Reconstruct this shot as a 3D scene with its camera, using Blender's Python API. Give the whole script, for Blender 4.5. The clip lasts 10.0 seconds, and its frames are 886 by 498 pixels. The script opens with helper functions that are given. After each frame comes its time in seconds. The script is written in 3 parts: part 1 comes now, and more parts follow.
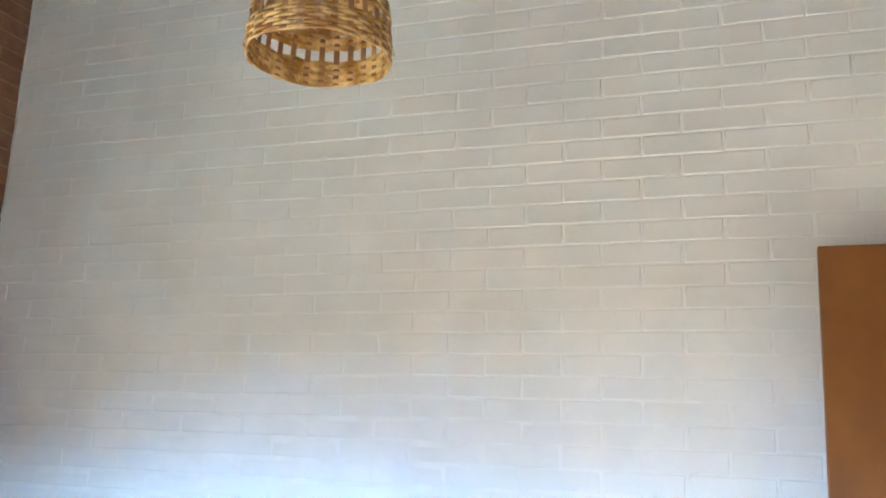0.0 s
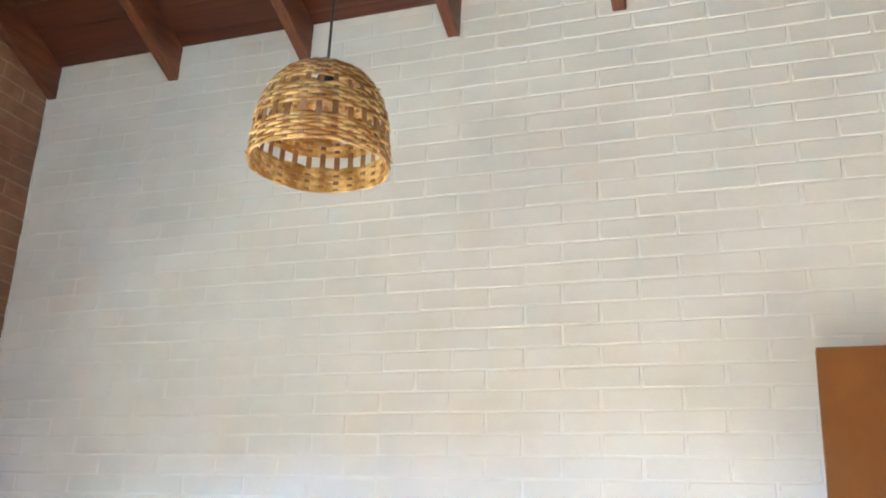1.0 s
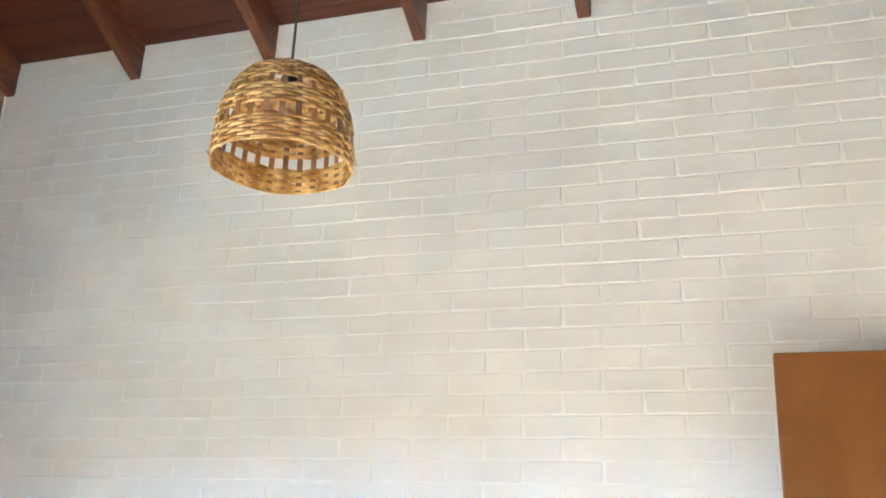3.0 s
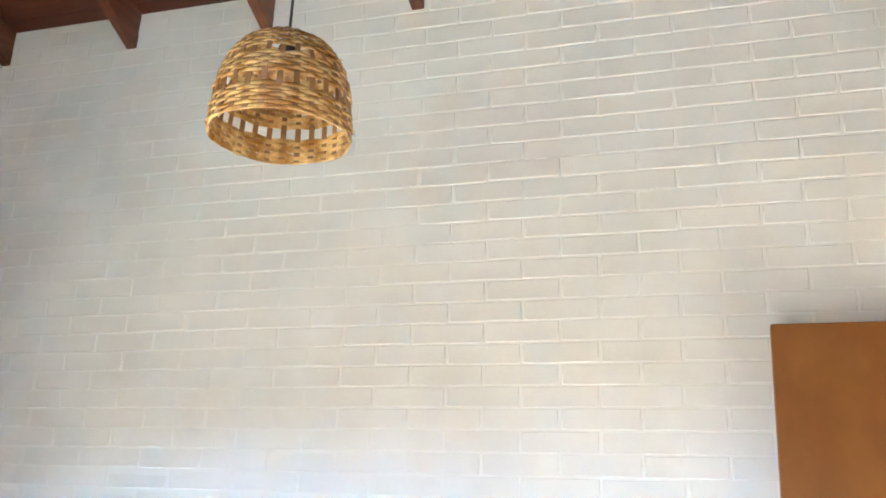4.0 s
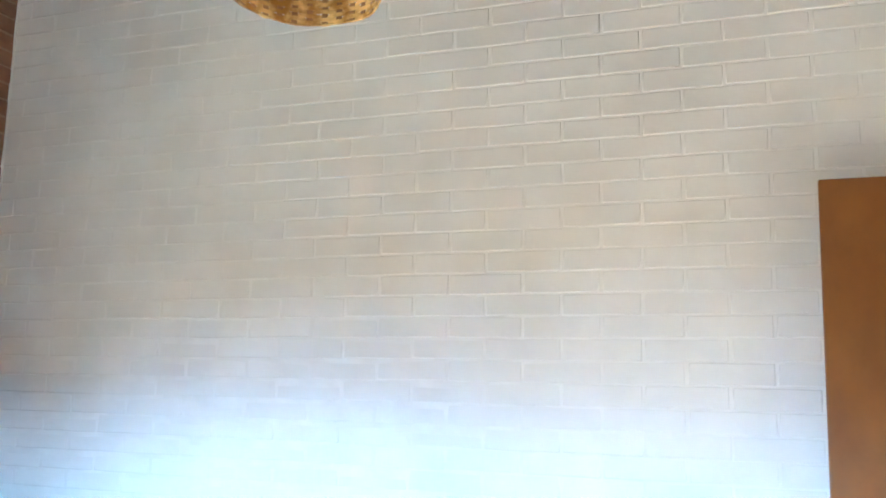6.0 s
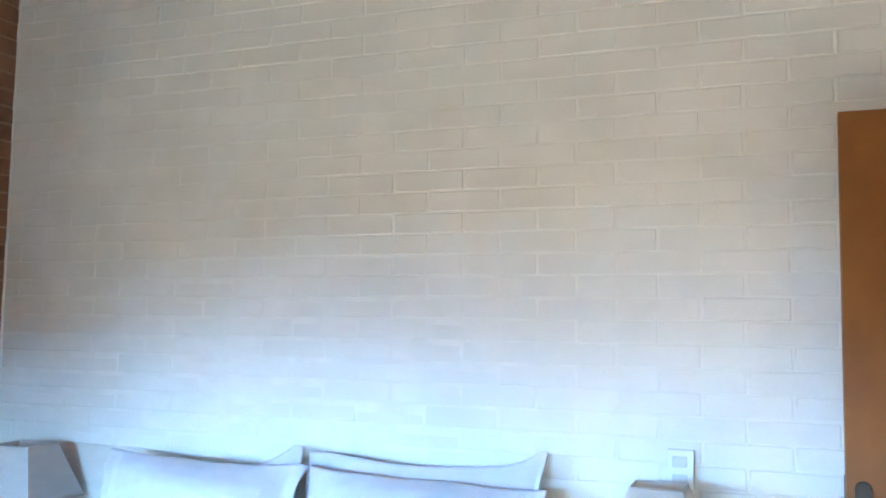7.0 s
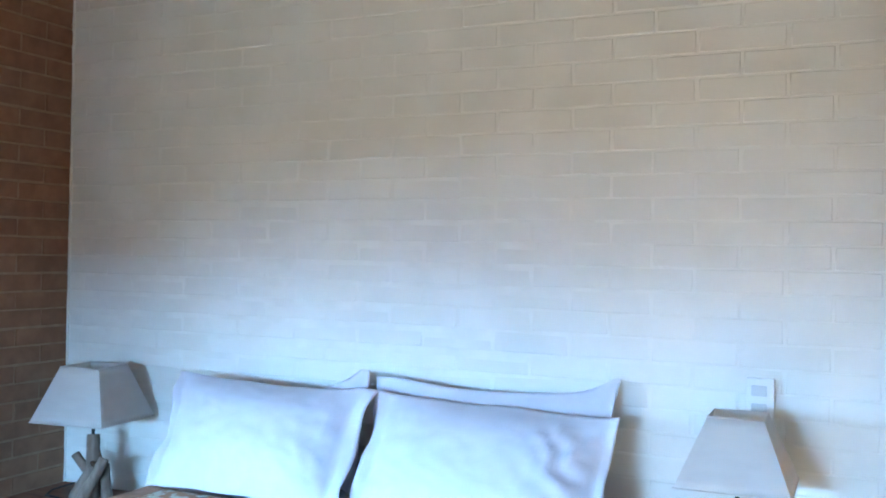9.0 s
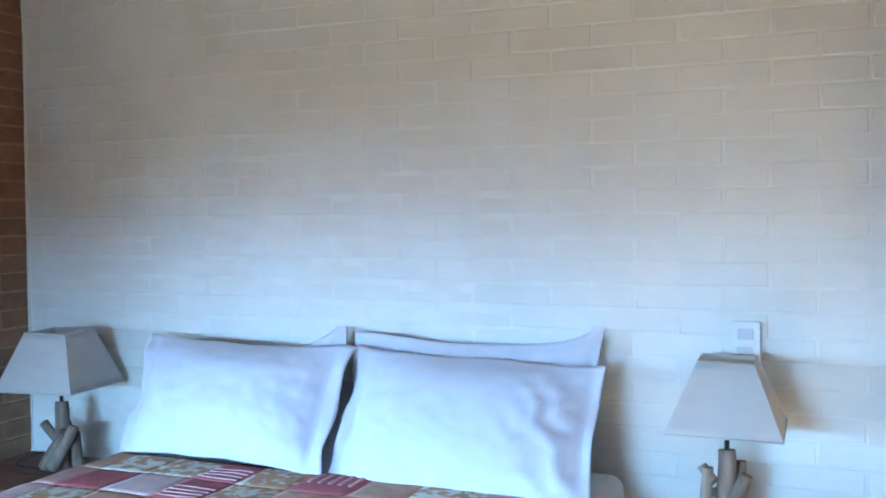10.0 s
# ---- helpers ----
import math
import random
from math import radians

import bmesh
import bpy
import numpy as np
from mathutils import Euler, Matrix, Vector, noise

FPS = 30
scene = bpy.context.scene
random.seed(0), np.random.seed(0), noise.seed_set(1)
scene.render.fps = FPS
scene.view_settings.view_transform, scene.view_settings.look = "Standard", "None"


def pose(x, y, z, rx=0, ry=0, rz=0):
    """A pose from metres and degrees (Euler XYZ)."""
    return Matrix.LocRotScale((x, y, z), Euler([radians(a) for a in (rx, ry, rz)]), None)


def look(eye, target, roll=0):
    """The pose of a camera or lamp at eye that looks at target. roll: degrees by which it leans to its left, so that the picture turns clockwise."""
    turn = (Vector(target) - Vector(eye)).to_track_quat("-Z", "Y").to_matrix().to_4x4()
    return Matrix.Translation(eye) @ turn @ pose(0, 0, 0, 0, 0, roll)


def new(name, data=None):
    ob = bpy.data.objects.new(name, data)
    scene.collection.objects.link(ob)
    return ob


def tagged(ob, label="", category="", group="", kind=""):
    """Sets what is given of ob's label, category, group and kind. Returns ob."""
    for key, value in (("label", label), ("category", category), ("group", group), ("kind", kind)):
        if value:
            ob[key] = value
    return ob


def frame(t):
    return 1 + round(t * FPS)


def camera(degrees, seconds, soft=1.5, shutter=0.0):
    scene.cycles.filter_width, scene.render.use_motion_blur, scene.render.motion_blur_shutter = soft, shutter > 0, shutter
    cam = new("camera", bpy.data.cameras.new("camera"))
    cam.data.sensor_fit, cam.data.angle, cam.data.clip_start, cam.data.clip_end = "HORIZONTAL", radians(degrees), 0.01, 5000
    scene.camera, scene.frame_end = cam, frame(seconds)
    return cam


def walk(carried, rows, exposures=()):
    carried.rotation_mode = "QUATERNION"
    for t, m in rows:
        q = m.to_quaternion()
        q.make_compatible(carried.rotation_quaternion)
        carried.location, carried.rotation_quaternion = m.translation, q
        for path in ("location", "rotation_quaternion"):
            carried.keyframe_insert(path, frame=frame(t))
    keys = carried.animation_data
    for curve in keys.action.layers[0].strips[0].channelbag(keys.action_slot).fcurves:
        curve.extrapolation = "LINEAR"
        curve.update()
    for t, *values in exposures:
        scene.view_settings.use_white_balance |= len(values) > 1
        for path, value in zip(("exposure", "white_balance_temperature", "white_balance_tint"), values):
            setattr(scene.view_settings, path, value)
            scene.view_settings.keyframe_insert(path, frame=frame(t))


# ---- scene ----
# White-painted brick bedroom. x runs along the white wall, y = 0 is its face, the room lies at y < 0.
cam = camera(50.52, 10.0, soft=1.75, shutter=0.3)
PATH = [
 (0, 0.0335, -2.8736, 1.4296, 12.347, -2.294, 19.833),
 (0.5, 0.0462, -2.8822, 1.4358, 15.232, -2.343, 20.4),
 (1, 0.0588, -2.8942, 1.4407, 18.144, -2.344, 20.128),
 (1.5, 0.0635, -2.8992, 1.4438, 20.862, -2.609, 19.472),
 (2, 0.0669, -2.8979, 1.4425, 21.555, -2.393, 18.672),
 (2.5, 0.0625, -2.8913, 1.4398, 20.039, -2.226, 18.175),
 (4, 0.06, -2.889, 1.4372, 16.767, -2.259, 17.741),
 (4.5, 0.0576, -2.8799, 1.4311, 15.693, -2.047, 18.286),
 (5, 0.0595, -2.8665, 1.4243, 14.123, -1.937, 19.088),
 (5.5, 0.0569, -2.854, 1.4106, 11.248, -1.694, 19.843),
 (6, 0.062, -2.8497, 1.4199, 8.988, -1.375, 20.633),
 (7.5, 0.0636, -2.8391, 1.4275, 3.587, -0.616, 21.863),
 (8, 0.0832, -2.8361, 1.4352, 2.857, -0.399, 22.104),
 (8.5, 0.1044, -2.8302, 1.4442, 2.888, -0.853, 22.78),
 (8.7, 0.1044, -2.8302, 1.4442, 2.6667, -1.4424, 23.5691),
 (8.8, 0.0376, -2.8054, 1.4332, 0.751, -1.4214, 25.6331),
 (9, -0.0171, -2.7851, 1.4242, 0.431, -1.042, 24.823),
 (9.2, -0.0383, -2.7718, 1.4202, -0.0622, -0.9535, 24.0513),
 (9.5, -0.0701, -2.7518, 1.4141, -0.837, -0.442, 23.684),
 (10, -0.1046, -2.7411, 1.4008, -2.093, 0.432, 22.24),
]
EXPOSURE = [(0.0, 3.78), (0.5, 4.02), (1.0, 4.20), (2.5, 4.32), (4.0, 4.29), (5.5, 4.04), (7.5, 3.44), (8.5, 3.34), (10.0, 3.09)]
walk(cam, [(t, pose(x, y, z, 90 + p, r, w)) for t, x, y, z, p, r, w in PATH], EXPOSURE)

# ---- light: sky, sun through an added high south opening, lamp strips for the low bright sky outside the west and south windows ----
SUN_UP, SUN_AZ = 56.3, 0.0
world = bpy.data.worlds.new("world")
scene.world = world
world.use_nodes = True
wn = world.node_tree.nodes
sky = wn.new("ShaderNodeTexSky")
sky.sky_type = 'NISHITA'
sky.sun_disc = False
sky.sun_elevation, sky.sun_rotation = radians(SUN_UP), radians(180 + SUN_AZ)
world.node_tree.links.new(sky.outputs[0], wn["Background"].inputs[0])
wn["Background"].inputs[1].default_value = 0.05
sun = new("sun", bpy.data.lights.new("sun", 'SUN'))
sun.data.energy, sun.data.angle, sun.data.color = 5.0, radians(0.5), (1.0, 0.93, 0.82)
sun.matrix_world = look((0.0, -10 * math.cos(radians(SUN_UP)), 10 * math.sin(radians(SUN_UP))), (0, 0, 0))
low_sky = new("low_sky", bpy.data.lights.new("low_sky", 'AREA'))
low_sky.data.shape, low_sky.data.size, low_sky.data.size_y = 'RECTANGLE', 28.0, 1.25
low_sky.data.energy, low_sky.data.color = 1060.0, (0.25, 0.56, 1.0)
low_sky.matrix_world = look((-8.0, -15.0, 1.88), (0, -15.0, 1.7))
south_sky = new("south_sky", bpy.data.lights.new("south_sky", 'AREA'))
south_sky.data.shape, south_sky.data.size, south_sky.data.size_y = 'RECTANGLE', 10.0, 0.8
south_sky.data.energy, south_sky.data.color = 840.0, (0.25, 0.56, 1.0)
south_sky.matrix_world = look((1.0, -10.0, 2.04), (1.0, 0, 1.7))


# ---- materials ----
def surface(name, c1, c2, scale=6.0, rough=0.6, stretch=(1, 1, 1), bump=0.2, bump_scale=60.0, depth=0.002,
            metal=0.0, vary=0.0, island=False, contrast=(0.35, 0.65), spec=0.5, sheen=0.0):
    """Two colours mixed by noise at two scales, a fine relief, and a small change from piece to piece."""
    m = bpy.data.materials.new(name)
    m.use_nodes = True
    nt = m.node_tree
    n, ln = nt.nodes, nt.links.new
    bsdf = n["Principled BSDF"]
    geo = n.new("ShaderNodeNewGeometry")
    mp = n.new("ShaderNodeMapping")
    mp.inputs["Scale"].default_value = stretch
    ln(geo.outputs["Position"], mp.inputs["Vector"])
    nz = n.new("ShaderNodeTexNoise")
    nz.inputs["Scale"].default_value, nz.inputs["Detail"].default_value = scale, 6.0
    ln(mp.outputs[0], nz.inputs["Vector"])
    ramp = n.new("ShaderNodeValToRGB")
    ramp.color_ramp.elements[0].position, ramp.color_ramp.elements[1].position = contrast
    ramp.color_ramp.elements[0].color, ramp.color_ramp.elements[1].color = (*c1, 1), (*c2, 1)
    ln(nz.outputs["Fac"], ramp.inputs["Fac"])
    colour = ramp.outputs[0]
    if vary:
        info = n.new("ShaderNodeObjectInfo")
        src = geo.outputs["Random Per Island"] if island else info.outputs["Random"]
        rng = n.new("ShaderNodeMapRange")
        rng.inputs["To Min"].default_value, rng.inputs["To Max"].default_value = 1 - vary, 1 + vary
        ln(src, rng.inputs["Value"])
        mul = n.new("ShaderNodeMix")
        mul.data_type, mul.blend_type = 'RGBA', 'MULTIPLY'
        mul.inputs["Factor"].default_value = 1.0
        ln(colour, mul.inputs[6])
        ln(rng.outputs[0], mul.inputs[7])
        colour = mul.outputs[2]
    ln(colour, bsdf.inputs["Base Color"])
    fine = n.new("ShaderNodeTexNoise")
    fine.inputs["Scale"].default_value, fine.inputs["Detail"].default_value = bump_scale, 5.0
    ln(mp.outputs[0], fine.inputs["Vector"])
    bp = n.new("ShaderNodeBump")
    bp.inputs["Strength"].default_value, bp.inputs["Distance"].default_value = bump, depth
    ln(fine.outputs["Fac"], bp.inputs["Height"])
    ln(bp.outputs[0], bsdf.inputs["Normal"])
    rr = n.new("ShaderNodeMapRange")
    rr.inputs["To Min"].default_value, rr.inputs["To Max"].default_value = max(rough - 0.1, 0.05), min(rough + 0.1, 1)
    ln(fine.outputs["Fac"], rr.inputs["Value"])
    ln(rr.outputs[0], bsdf.inputs["Roughness"])
    bsdf.inputs["Metallic"].default_value = metal
    bsdf.inputs["Specular IOR Level"].default_value = spec
    bsdf.inputs["Sheen Weight"].default_value = sheen
    return m


WHITE = surface("white_paint_on_brick", (0.705, 0.695, 0.64), (0.785, 0.775, 0.725), 3.5, 0.5, bump=0.2, bump_scale=32, depth=0.003, vary=0.015)
WHITE_REST = surface("white_paint_on_brick_rest", (0.705, 0.695, 0.64), (0.785, 0.775, 0.725), 3.5, 0.5, bump=0.2, bump_scale=32, depth=0.003, vary=0.015, island=True)
WHITE_JOINT = surface("white_paint_on_mortar", (0.725, 0.715, 0.66), (0.795, 0.785, 0.735), 9, 0.55, bump=0.25, bump_scale=45, depth=0.003)
BRICK = surface("brown_clay_brick", (0.20, 0.100, 0.055), (0.265, 0.138, 0.078), 14, 0.85, bump=0.6, bump_scale=130, depth=0.003, vary=0.09)
BRICK_REST = surface("brown_clay_brick_rest", (0.20, 0.100, 0.055), (0.265, 0.138, 0.078), 14, 0.85, bump=0.6, bump_scale=130, depth=0.003, vary=0.09, island=True)
MORTAR = surface("tan_mortar", (0.27, 0.165, 0.105), (0.34, 0.22, 0.145), 25, 0.9, bump=0.6, bump_scale=200, depth=0.002)
PLASTER = surface("cream_plaster", (0.62, 0.57, 0.50), (0.70, 0.66, 0.58), 2.5, 0.8, bump=0.3, bump_scale=40)
BOARD = surface("red_brown_ceiling_board", (0.075, 0.020, 0.009), (0.112, 0.034, 0.015), 5, 0.42, stretch=(0.35, 9, 9), bump=0.2, bump_scale=14, depth=0.001, vary=0.08, island=True)
RAFTER = surface("varnished_rafter_wood", (0.10, 0.031, 0.013), (0.175, 0.060, 0.025), 6, 0.38, stretch=(12, 0.7, 5), bump=0.25, bump_scale=12, depth=0.0015, vary=0.12)
DOOR = surface("orange_brown_veneer", (0.185, 0.058, 0.006), (0.235, 0.083, 0.011), 5.5, 0.45, stretch=(1.3, 1.3, 0.9), bump=0.12, bump_scale=30, depth=0.001)
DOOR_EDGE = surface("pale_door_edge", (0.26, 0.12, 0.05), (0.36, 0.19, 0.09), 8, 0.5, stretch=(6, 6, 0.5), bump=0.2, bump_scale=30)
BRONZE = surface("dark_bronze", (0.035, 0.028, 0.02), (0.07, 0.055, 0.04), 20, 0.42, metal=0.4, bump=0.15, bump_scale=90, depth=0.0005)
STEEL = surface("worn_steel", (0.42, 0.41, 0.40), (0.58, 0.57, 0.55), 30, 0.35, metal=1.0, bump=0.1, bump_scale=90, depth=0.0005)
BAMBOO = surface("golden_bamboo", (0.42, 0.22, 0.065), (0.79, 0.55, 0.235), 26, 0.24, bump=0.35, bump_scale=160, depth=0.001, vary=0.25, contrast=(0.4, 0.6), spec=0.75)
BAMBOO_DARK = surface("brown_bamboo", (0.23, 0.105, 0.036), (0.41, 0.215, 0.08), 22, 0.35, bump=0.35, bump_scale=160, depth=0.001, vary=0.2)
BLACK = surface("black_plastic", (0.012, 0.012, 0.012), (0.02, 0.02, 0.02), 20, 0.45, bump=0.05)
COTTON = surface("white_cotton", (0.65, 0.635, 0.70), (0.71, 0.695, 0.76), 9, 0.85, bump=0.25, bump_scale=420, depth=0.0006, sheen=0.15)
SHEET = surface("grey_white_sheet", (0.62, 0.60, 0.58), (0.70, 0.68, 0.66), 9, 0.9, bump=0.3, bump_scale=320, depth=0.0008)
LINEN = surface("off_white_linen", (0.70, 0.67, 0.65), (0.77, 0.74, 0.72), 12, 0.9, stretch=(1, 1, 3), bump=0.4, bump_scale=380, depth=0.0006)
# cloth of the shades lets part of the light through
lt = LINEN.node_tree
glow = lt.nodes.new("ShaderNodeBsdfTranslucent")
glow.inputs["Color"].default_value = (0.82, 0.75, 0.68, 1)
both = lt.nodes.new("ShaderNodeMixShader")
both.inputs["Fac"].default_value = 0.5
lt.links.new(lt.nodes["Principled BSDF"].outputs[0], both.inputs[1])
lt.links.new(glow.outputs[0], both.inputs[2])
lt.links.new(both.outputs[0], lt.nodes["Material Output"].inputs[0])
DRIFT = surface("grey_driftwood", (0.15, 0.102, 0.075), (0.27, 0.20, 0.155), 11, 0.8, stretch=(3, 3, 0.6), bump=0.6, bump_scale=40, depth=0.003, vary=0.14)
DARK_WOOD = surface("dark_nightstand_wood", (0.15, 0.062, 0.034), (0.25, 0.11, 0.06), 7, 0.65, stretch=(0.8, 6, 6), bump=0.2, bump_scale=20)
PLASTIC = surface("white_switch_plastic", (0.74, 0.74, 0.73), (0.78, 0.78, 0.77), 5, 0.35, bump=0.03)
GREY_PLASTIC = surface("grey_white_rocker_plastic", (0.56, 0.57, 0.58), (0.62, 0.63, 0.64), 5, 0.35, bump=0.03)
TILE = surface("pale_floor_tile", (0.53, 0.51, 0.42), (0.63, 0.61, 0.52), 4, 0.45, bump=0.15, bump_scale=50, vary=0.08, island=True)
EARTH = surface("dry_earth", (0.20, 0.17, 0.10), (0.32, 0.27, 0.17), 1.5, 0.95, bump=0.8, bump_scale=14, depth=0.03)
Q_TAN = surface("tan_quilt_cotton", (0.46, 0.25, 0.16), (0.55, 0.33, 0.22), 30, 0.9, bump=0.5, bump_scale=120, depth=0.002)
Q_PINK = surface("pink_quilt_cotton", (0.55, 0.27, 0.24), (0.64, 0.36, 0.31), 16, 0.9, bump=0.5, bump_scale=120, depth=0.002)
Q_PALE = surface("pale_pink_quilt_cotton", (0.62, 0.40, 0.36), (0.70, 0.50, 0.46), 22, 0.9, bump=0.5, bump_scale=120, depth=0.002)
Q_RED = surface("crimson_quilt_cotton", (0.38, 0.07, 0.08), (0.47, 0.11, 0.12), 18, 0.9, bump=0.5, bump_scale=120, depth=0.002)
Q_FLORAL = surface("floral_quilt_cotton", (0.45, 0.24, 0.12), (0.62, 0.60, 0.48), 27, 0.9, bump=0.5, bump_scale=120, depth=0.002, contrast=(0.45, 0.54))
Q_MOTIF = surface("tan_quilt_cotton_with_pale_motifs", (0.46, 0.25, 0.13), (0.72, 0.62, 0.54), 30, 0.9, bump=0.5, bump_scale=120, depth=0.002, contrast=(0.54, 0.64))
Q_CREAM = surface("cream_quilt_stripe", (0.52, 0.27, 0.26), (0.60, 0.36, 0.34), 18, 0.9, bump=0.4, bump_scale=120)


# ---- builders ----
def part(name, bm, material, parent=None, label=""):
    """Links a bmesh, in world coordinates, as one mesh object under its thing or part."""
    me = bpy.data.meshes.new(name)
    bm.to_mesh(me)
    bm.free()
    me.materials.append(material)
    ob = new(name, me)
    if parent is not None:
        ob.parent = parent
        ob.matrix_parent_inverse = parent.matrix_basis.inverted() if parent.type == 'EMPTY' else Matrix()
    if label:
        ob["label"] = label
    return ob


def thing(name, at, label, category, group=""):
    ob = new(name)
    ob.empty_display_size = 0.05
    ob.matrix_basis = Matrix.Translation(at)
    return tagged(ob, label, category, group)


def block(bm, lo, hi, bevel=0.0, m=None, segments=2):
    """A box from lo to hi with rounded edges, turned by m."""
    r = bmesh.ops.create_cube(bm, size=1)
    vs = r["verts"]
    for v in vs:
        v.co = Vector([lo[i] + (v.co[i] + 0.5) * (hi[i] - lo[i]) for i in range(3)])
    if bevel:
        es = list({e for v in vs for e in v.link_edges})
        out = bmesh.ops.bevel(bm, geom=es, offset=bevel, segments=segments, affect='EDGES', profile=0.5)
        vs = list({v for f in out["faces"] for v in f.verts} | {v for v in vs if v.is_valid})
    if m is not None:
        bmesh.ops.transform(bm, matrix=m, verts=vs)
    return bm


def boxed(*args, **kw):
    return block(bmesh.new(), *args, **kw)


def tube(bm, pts, radii, sides=12, wobble=0.0, caps=True, flat=1.0):
    """A tapered tube along points, uneven by wobble."""
    rings = []
    pts = [Vector(p) for p in pts]
    for i, p in enumerate(pts):
        d = (pts[min(i + 1, len(pts) - 1)] - pts[max(i - 1, 0)]).normalized()
        a = d.orthogonal().normalized() if abs(d.z) > 0.95 else d.cross(Vector((0, 0, 1))).normalized()
        b = d.cross(a).normalized()
        ring = []
        for k in range(sides):
            th = 2 * math.pi * k / sides
            r = radii[i]
            if wobble:
                r *= 1 + wobble * noise.noise(Vector((math.cos(th) * 1.3, math.sin(th) * 1.3, p.z * 9)) + pts[0] * 7)
            ring.append(bm.verts.new(p + (a * math.cos(th) + b * math.sin(th) * flat) * r))
        rings.append(ring)
    for r0, r1 in zip(rings, rings[1:]):
        for k in range(sides):
            f = bm.faces.new((r0[k], r0[(k + 1) % sides], r1[(k + 1) % sides], r1[k]))
            f.smooth = True
    if caps:
        bm.faces.new(rings[0][::-1])
        bm.faces.new(rings[-1])
    return bm


# ---- brick walls ----
COURSE, LENGTH, JOINT, Z_REF = 0.0696, 0.25, 0.0065, 1.47


def brick_mesh(name, seed, length, height, edges, depth, material, lip=0.0):
    """One worn brick round its own centre, front at y = 0; edges: how wide its rounding is at the ends, the top and the bottom."""
    rnd = random.Random(seed)
    bm = bmesh.new()
    end, top, low = edges
    sx = (-1.0, -0.36, 0.30, 1.0)
    outline = [(x, -1) for x in sx] + [(x, 1) for x in sx[::-1]]
    off = [(rnd.uniform(-1, 1) * 0.0015, rnd.uniform(-1, 1) * 0.0012) for _ in outline]
    rings = []
    for share, y in ((0.0, depth + 0.002), (0.4, depth * 0.30), (1.0, 0.0)):
        ring = []
        for (ux, uz), o in zip(outline, off):
            x = ux * length / 2 - (math.copysign(end * share, ux) if abs(ux) == 1 else 0.0)
            z = uz * height / 2 - (top if uz > 0 else -low) * share
            ring.append(bm.verts.new((x + o[0], y + (lip if uz > 0 else 0.0), z + o[1])))
        rings.append(ring)
    n = len(outline)
    for r0, r1 in zip(rings, rings[1:]):
        for k in range(n):
            bm.faces.new((r0[k], r0[(k + 1) % n], r1[(k + 1) % n], r1[k])).smooth = True
    bm.faces.new(rings[-1])
    bmesh.ops.recalc_face_normals(bm, faces=bm.faces)
    me = bpy.data.meshes.new(name)
    bm.to_mesh(me)
    bm.free()
    me.materials.append(material)
    return me


def lay_bricks(meshes, wall, rest_material, spans, place, chosen, rest_name, proud=None, jitter=0.00035):
    """spans: (along0, along1, z) of each brick; place(along, z, out): its pose. Those chosen become parts, the rest one mesh."""
    rnd = random.Random(7)
    verts, faces = [], []
    for a0, a1, z in spans:
        width = a1 - a0 - JOINT
        if width < 0.02:
            continue
        me = meshes[rnd.randrange(len(meshes))]
        out = rnd.gauss(0, jitter)
        if proud:
            out += proud((a0 + a1) / 2, z)
        m = place((a0 + a1) / 2 + rnd.uniform(-1, 1) * 0.0015, z + rnd.uniform(-1, 1) * 0.0012, out)
        m = m @ pose(0, 0, 0, rnd.gauss(0, 0.14), rnd.gauss(0, 0.22), rnd.gauss(0, 0.06))
        m = m @ Matrix.Diagonal((width / (LENGTH - JOINT), 1, 1, 1))
        if chosen((a0 + a1) / 2, z):
            ob = new("brick", me)
            ob.parent = wall
            ob.matrix_basis = m
        else:
            base = len(verts)
            verts += [tuple(m @ v.co) for v in me.vertices]
            faces += [([base + i for i in p.vertices], p.use_smooth) for p in me.polygons]
    me = bpy.data.meshes.new(rest_name)
    me.from_pydata(verts, [], [f for f, _ in faces])
    me.polygons.foreach_set("use_smooth", [s for _, s in faces])
    me.materials.append(rest_material)
    ob = new(rest_name, me)
    ob.parent = wall
    tagged(ob, kind="stuff")
    return ob


X_WEST, X_EAST, Y_SOUTH, Z_EAVE, SLOPE = -2.955, 1.0, -4.4, 3.452, 0.455
roof_z = lambda y: Z_EAVE - SLOPE * y

wall_north = part("wall_north", boxed((X_WEST - 0.2, 0.0036, 0), (X_EAST + 0.2, 0.22, 3.52)), WHITE_JOINT)
tagged(wall_north, "white-painted brick wall behind the bed", "wall", kind="structure")


# ragged edge of the white paint where it meets the brown brick
bm = bmesh.new()
prev = None
for i in range(240):
    z = 0.01 + 3.48 * i / 239
    d = 0.004 + 0.005 * (noise.noise(Vector((z * 5, 0.2, 0))) + 0.6 * noise.noise(Vector((z * 17, 3.1, 0))))
    d = max(d, 0.0008)
    row = [bm.verts.new((X_WEST + dx, y, z)) for dx, y in ((-0.002, 0.0038), (-0.002, -d), (0.0018, -d), (0.003, 0.0038))]
    if prev:
        for q in range(4):
            bm.faces.new((prev[q], prev[(q + 1) % 4], row[(q + 1) % 4], row[q])).smooth = True
    prev = row
bmesh.ops.recalc_face_normals(bm, faces=bm.faces)
part("paint_edge", bm, WHITE_JOINT, wall_north, "ragged white paint edge in the corner")


